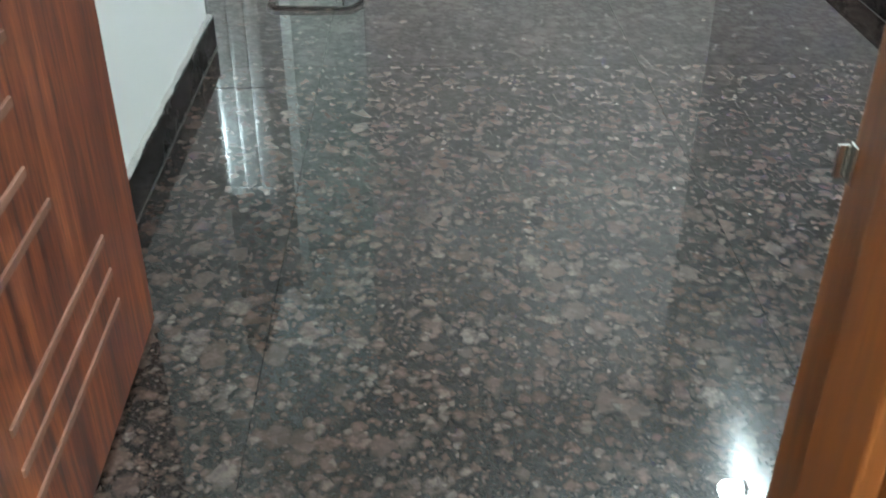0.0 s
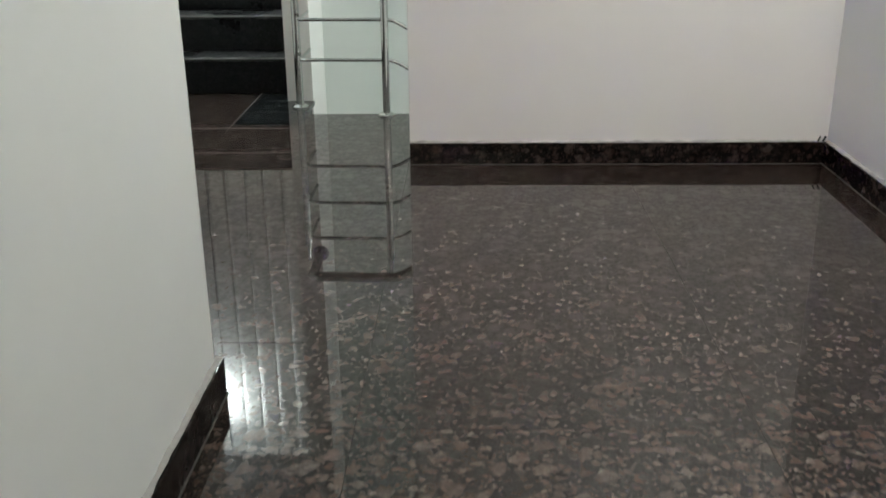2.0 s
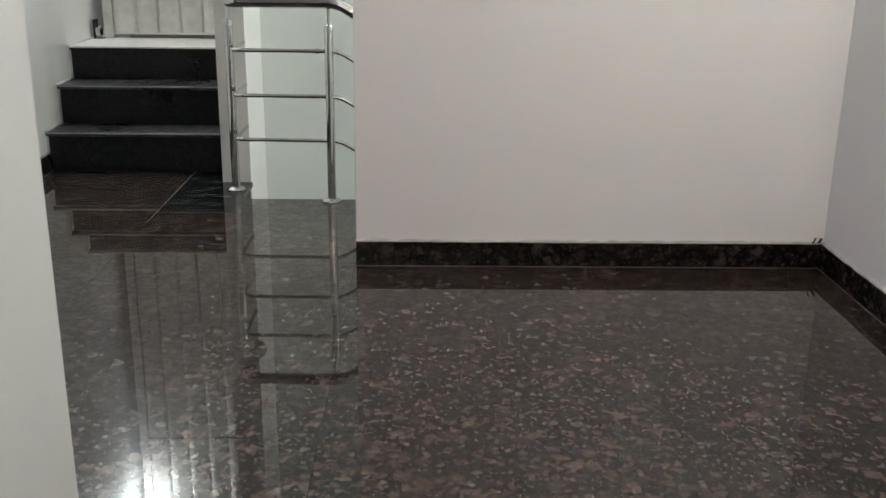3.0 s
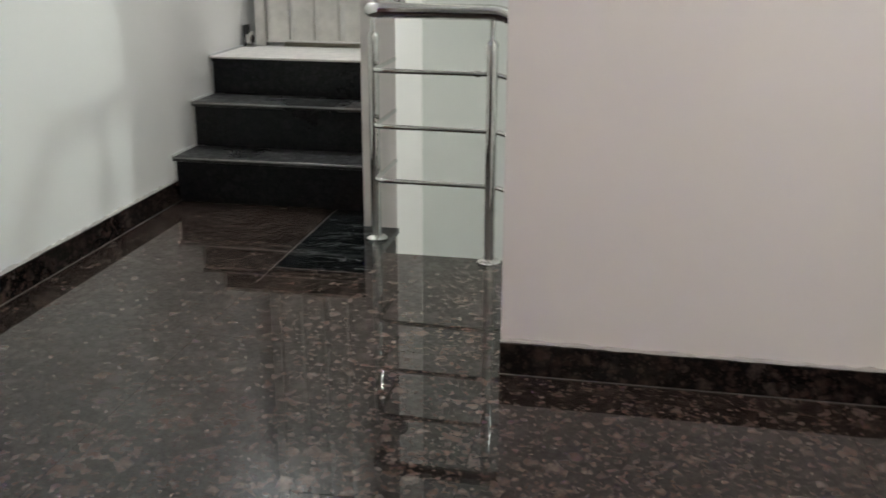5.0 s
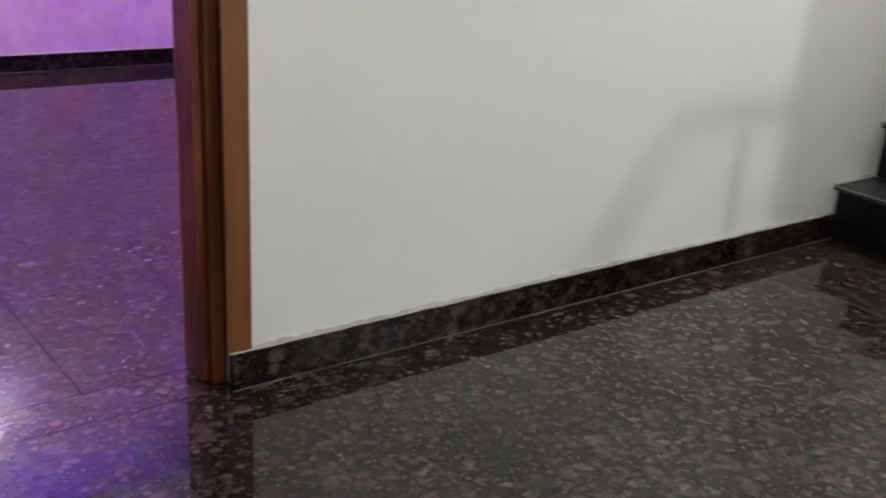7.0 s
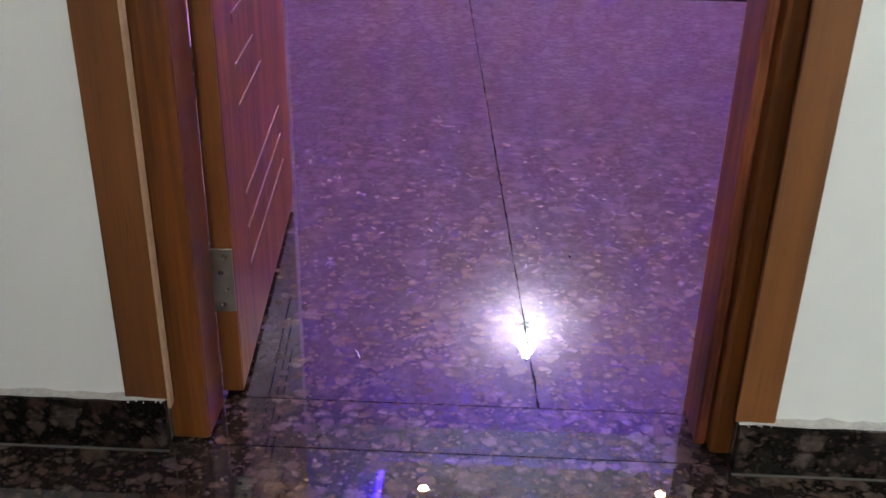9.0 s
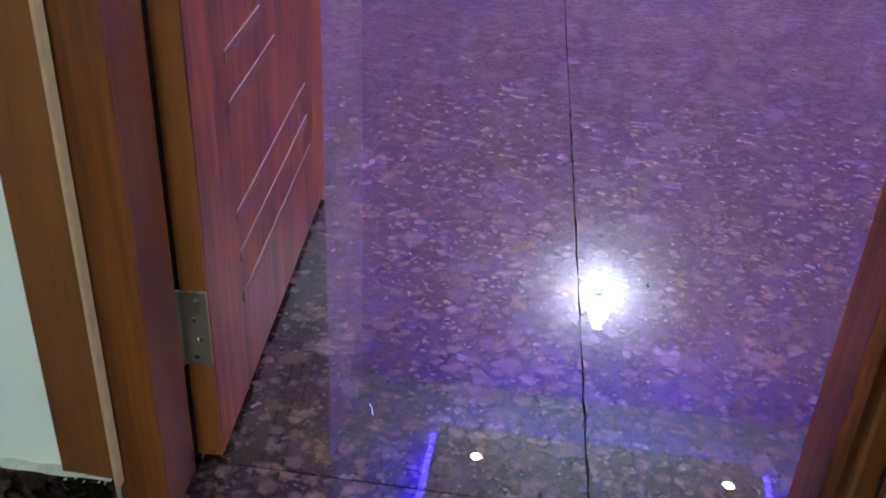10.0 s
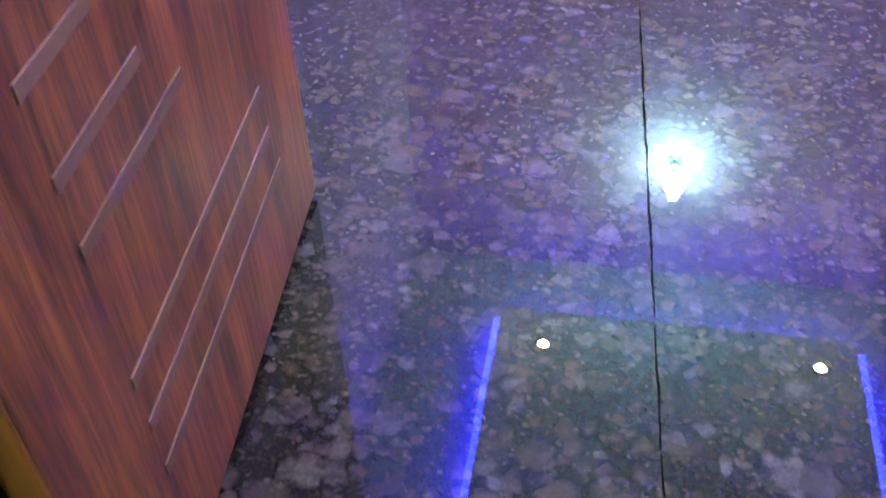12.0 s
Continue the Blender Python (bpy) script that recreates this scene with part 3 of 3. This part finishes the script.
bulb_lamp("hall_lamp", (3.179, -2.85, 2.15), ("X", -1), 0.035, (1.0, 0.97, 0.92), HALL_LAMP, "lit bulb on the white hall wall")
bulb_lamp("landing_lamp", (0.001, 0.7, 2.28), ("X", 1), 0.035, (0.93, 0.97, 1.0), STAIR_LAMP, "lit cool bulb above the landing")
bulb_lamp("stairwell_lamp", (3.25, 0.249, 1.66), ("Y", -1), 0.09, (0.92, 1.0, 0.96), WELL_LAMP, "lit cool bulb in the stairwell")
bulb_lamp("room_lamp", (RX + 0.001, -2.24, 1.93), ("X", 1), 0.052, (0.86, 0.94, 1.0), ROOM_LAMP, "lit white bulb on an arm from the lilac wall", 0.07)

tray = thing("ceiling_tray", (-1.7, -2.15, 2.55), "pale dropped ceiling panel edged with blue light strips", "ceiling panel")
part("panel", boxes((-3.13, -0.35, -2.99, -1.34, 2.55, 2.58), bevel=0.004), M_PANEL, tray)
part("lip", boxes((-3.146, -3.1305, -2.99, -1.34, 2.55, 2.556)), M_PANEL, tray)
part("hanger", boxes((-2.93, -0.55, -2.79, -1.54, 2.581, RC - 0.001)), M_PANEL, tray)
for y in (-3.008, -1.322):
    part("light_strip", boxes((-3.08, -0.4, y - 0.014, y + 0.014, 2.56, 2.572), bevel=0.002), glowing("blue_strip_glow", (0.035, 0.012, 1.0), BLUE_STRIP), tray, "glowing blue light strip")
part("light_strip", boxes((-3.139, -3.1305, -2.97, -1.36, 2.56, 2.576), bevel=0.002), glowing("blue_strip_glow", (0.14, 0.05, 1.0), BLUE_STRIP * 2.2), tray, "glowing blue light strip")
for x, y in ((-2.93, -2.77), (-2.96, -1.52), (-1.1, -2.77), (-1.1, -1.52)):
    spot = thing("ceiling_spot", (x, y, 2.548), "small lit warm spotlight in the ceiling panel", "spotlight", "ceiling spots")
    bm = bmesh.new()
    lathe(bm, (x, y, 2.549), [(0.04, 0), (0.04, -0.004), (0.032, -0.008), (0.026, -0.003)], 24)
    part("ring", bm, M_STEEL, spot)
    bm = bmesh.new()
    lathe(bm, (x, y, 2.5455), [(0.024, 0), (0.024, -0.002), (0.015, -0.007)], 20)
    part("lens", bm, glowing("warm_spot_glow", (1.0, 0.6, 0.2), WARM_SPOT), spot, "warm lit lens")

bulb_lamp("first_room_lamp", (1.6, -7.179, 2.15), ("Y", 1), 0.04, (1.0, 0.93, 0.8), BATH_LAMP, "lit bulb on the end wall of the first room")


# ---- granite skirting with its mortar line ----
def skirting(a, b, normal, label="polished dark granite skirting board", mortar=True):
    """A run from a to b on a wall; normal: the side that it stands out to."""
    (ax, ay), (bx, by), (nx, ny) = a, b, normal
    t = 0.016
    x0, x1 = sorted((ax, bx)) if nx == 0 else sorted((ax, ax + nx * t))
    y0, y1 = sorted((ay, by)) if ny == 0 else sorted((ay, ay + ny * t))
    run = thing("baseboard", ((x0 + x1) / 2, (y0 + y1) / 2, 0), label, "skirting", kind="structure")
    length = max(x1 - x0, y1 - y0)
    count = max(1, round(length / 1.25))
    for i in range(count):
        u0, u1 = i / count, (i + 1) / count
        g = 0.0007
        if nx == 0:
            r = (x0 + (x1 - x0) * u0 + g, x0 + (x1 - x0) * u1 - g, y0, y1)
        else:
            r = (x0, x1, y0 + (y1 - y0) * u0 + g, y0 + (y1 - y0) * u1 - g)
        part("board", boxes((*r, 0.0015, SKIRT), bevel=0.0012), M_SKIRT, run)
    foot = 0.0035
    if nx == 0:
        line = (x0, x1, y1, y1 + foot) if ny > 0 else (x0, x1, y0 - foot, y0)
    else:
        line = (x1, x1 + foot, y0, y1) if nx > 0 else (x0 - foot, x0, y0, y1)
    part("grout_line", boxes((*line, 0.0004, 0.0022)), M_FOOT, run, "thin grey grout line")
    if mortar:
        bm = bmesh.new()
        n = max(4, int(length / 0.018))
        lines = []
        for i in range(n + 1):
            u = i / n
            px, py = ax + (bx - ax) * u, ay + (by - ay) * u
            out = 0.011 + 0.0045 * noise.noise((px * 23, py * 23, 1.3))
            top = SKIRT + 0.006 + 0.006 * noise.noise((px * 31, py * 31, 7.7)) + 0.003 * noise.noise((px * 90, py * 90, 2.2))
            lines.append([bm.verts.new((px + nx * o, py + ny * o, z)) for o, z in ((0.0, SKIRT + 0.0005), (out, SKIRT + 0.0005), (out * 0.8, (SKIRT + top) / 2), (0.0, top))])
        for p, q in zip(lines, lines[1:]):
            for k in range(3):
                bm.faces.new((p[k], q[k], q[k + 1], p[k + 1]))
        bmesh.ops.recalc_face_normals(bm, faces=bm.faces)
        part("mortar_line", bm, M_MORTAR, run, "rough grey-white mortar line")
    return run


skirting((0, -2.174), (0, -0.001), (1, 0))
skirting((0, -5.22), (0, -3.012), (1, 0))
skirting((1.23, -5.22), (1.23, -3.249), (1, 0))
skirting((1.11, -3.265), (1.228, -3.265), (0, 1))
skirting((1.55, -1.385), (3.163, -1.385), (0, -1))
skirting((3.18, -5.22), (3.18, -1.386), (-1, 0))
skirting((2.15, -5.24), (3.16, -5.24), (0, 1))
skirting((RX, RS + 0.001), (RX, RN - 0.001), (1, 0))
skirting((RX + 0.017, RS), (-0.15, RS), (0, 1))
skirting((RX + 0.017, RN), (-0.15, RN), (0, -1))

# ---- floor: bed and polished slabs ----
floor = thing("floor", (1.5, -2.5, -0.03), "dark polished granite slab floor", "floor", kind="structure")
part("bed", boxes((-0.14, 0.984, -7.3, 1.0, -0.1, -0.021), (0.99, 3.5, -7.3, -0.505, -0.1, -0.021), (RX, -0.14, -3.6, -0.9, -0.1, -0.021)), M_GROUT, floor)
SLABS = [
    (-0.004, 0.69, -5.24, -3.4), (-0.004, 0.69, -3.4, -1.315), (-0.004, 0.69, -1.315, 0.02),
    (0.69, 1.545, -5.24, -3.4), (0.69, 1.545, -3.4, -1.315), (0.69, 1.545, -1.315, -0.727),
    (1.545, 2.38, -5.24, -3.4), (1.545, 2.38, -3.4, -1.375), (2.38, 3.185, -5.24, -3.4), (2.38, 3.185, -3.4, -1.375),
    (1.545, 3.4, -1.375, -0.727), (1.012, 3.4, -0.727, -0.5),
    (1.02, 2.0, -7.18, -5.24), (2.0, 2.9, -7.18, -5.24),
    (-0.13, -0.005, D2A, D2B),
]
for x0, x1, y0, y1 in SLABS:
    g = 0.0006 if x1 > 0 else 0.0016
    part("slab", boxes((x0 + g, x1 - g, y0 + g, y1 - g, -0.02, 0.0)), M_FLOOR, floor)
for x0, x1, y0, y1 in ((0.69, 1.012, -0.727, -0.46), (0.69, 0.998, -0.46, -0.2), (0.69, 0.86, -0.2, 0.02)):
    part("slab", boxes((x0 + 0.0011, x1 - 0.0011, y0 + 0.0011, y1 - 0.0011, -0.02, 0.0)), M_DARK, floor, "near-black veined slab")


for r in ((0.689, 0.6912, -0.88, 0.018), (0.692, 1.0, -0.7282, -0.7265)):
    part("joint", boxes((*r, -0.004, 0.0005)), M_JOINT, floor, "pale joint filler")


def slanted_slab(x0, x1, y0, y1, north):
    """A slab of the violet room, one of whose long edges runs askew and is chipped."""
    bm = bmesh.new()
    n = 60
    edge = [(x0 + (x1 - x0) * k / n, -2.452 + 0.054 * (x0 + (x1 - x0) * k / n + 0.13)) for k in range(n + 1)]
    s = 1 if north else -1
    rim = [(x, y + s * (0.0009 + max(0.0, 0.0045 * noise.noise((x * 26, s * 3.0, 0.4))))) for x, y in edge]
    outline = rim + ([(x1, y1), (x0, y1)] if north else [(x1, y0), (x0, y0)])
    if not north:
        outline = outline[::-1]
    low = [bm.verts.new((x, y, -0.02)) for x, y in outline]
    top = [bm.verts.new((x, y, 0.0)) for x, y in outline]
    bm.faces.new(top)
    bm.faces.new(low[::-1])
    for k in range(len(top)):
        bm.faces.new((low[k], low[(k + 1) % len(low)], top[(k + 1) % len(top)], top[k]))
    bmesh.ops.recalc_face_normals(bm, faces=bm.faces)
    part("slab", bm, M_FLOOR, floor)


for x0, x1 in ((-2.349, -0.1315), (RX, -2.351)):
    slanted_slab(x0, x1, RS, -2.45, False)
    slanted_slab(x0, x1, -2.45, RN, True)


# ---- small things and marks ----
stub = thing("wire_stub", (3.158, -1.392, SKIRT), "short black wire stub on the corner skirting", "wire")
for dx, r in ((0.0, 0.0045), (-0.02, 0.003)):
    bm = bmesh.new()
    tube(bm, [(3.16 + dx, -1.39, SKIRT + 0.003), (3.163 + dx, -1.393, SKIRT + 0.012), (3.168 + dx, -1.391, SKIRT + 0.021)], r, 8)
    part("strand", bm, M_BLACK, stub)

bm = bmesh.new()
bmesh.ops.create_icosphere(bm, subdivisions=2, radius=0.006, matrix=Matrix.Translation((-0.684, -2.36, 0.0022)) @ Matrix.Diagonal((1.0, 0.55, 0.3, 1)))
for v in bm.verts:
    v.co += Vector((noise.noise(v.co * 220), noise.noise(v.co * 220 + Vector((5, 0, 0))), 0)) * 0.002
whole("debris_flake", bm, M_BLACK, "tiny dark crumb on the granite floor", "debris")

bm = bmesh.new()
tube(bm, [(-0.281, -2.767, 0.001), (-0.272, -2.7615, 0.0012), (-0.266, -2.7605, 0.0012), (-0.258, -2.757, 0.001)], 0.0007, 6)
whole("thread", bm, M_PLASTIC, "short white thread on the granite floor", "debris")

# mortar crumbs left at the ends of the skirting beside the teak frame, and pale flecks on the floor
rng = random.Random(11)


def crumb(bm, at, size):
    made = bmesh.ops.create_icosphere(bm, subdivisions=1, radius=size, matrix=Matrix.Translation(at) @ Matrix.Diagonal((1.0, rng.uniform(0.6, 1.1), rng.uniform(0.45, 0.8), 1)))
    for v in made["verts"]:
        v.co += Vector([rng.uniform(-0.25, 0.25) * size for _ in range(3)])


for label, y0, y1 in (("pale crumbling mortar on the skirting end by the frame", -2.172, -2.124), ("pale crumbling mortar on the skirting end by the door", -3.068, -3.014)):
    bm = bmesh.new()
    for _ in range(26):
        size = rng.uniform(0.0008, 0.0022)
        crumb(bm, (rng.uniform(0.002, 0.016), rng.uniform(y0, y1), SKIRT + size * 0.4), size)
    whole("mortar_crumbs", bm, M_MORTAR, label, "mortar")

for x, y, size in ((2.322, -4.071, 0.004), (1.848, -3.884, 0.0045), (2.182, -4.152, 0.003), (2.448, -4.179, 0.0035), (-0.008, -3.056, 0.005)):
    bm = bmesh.new()
    crumb(bm, (0, 0, 0), size)
    bmesh.ops.transform(bm, matrix=Matrix.Translation((x, y, 0.0009)) @ Matrix.Diagonal((1, 1, 0.18, 1)), verts=bm.verts)
    whole("pale_fleck", bm, M_MORTAR, "small pale fleck on the granite", "debris", group="paint flecks")
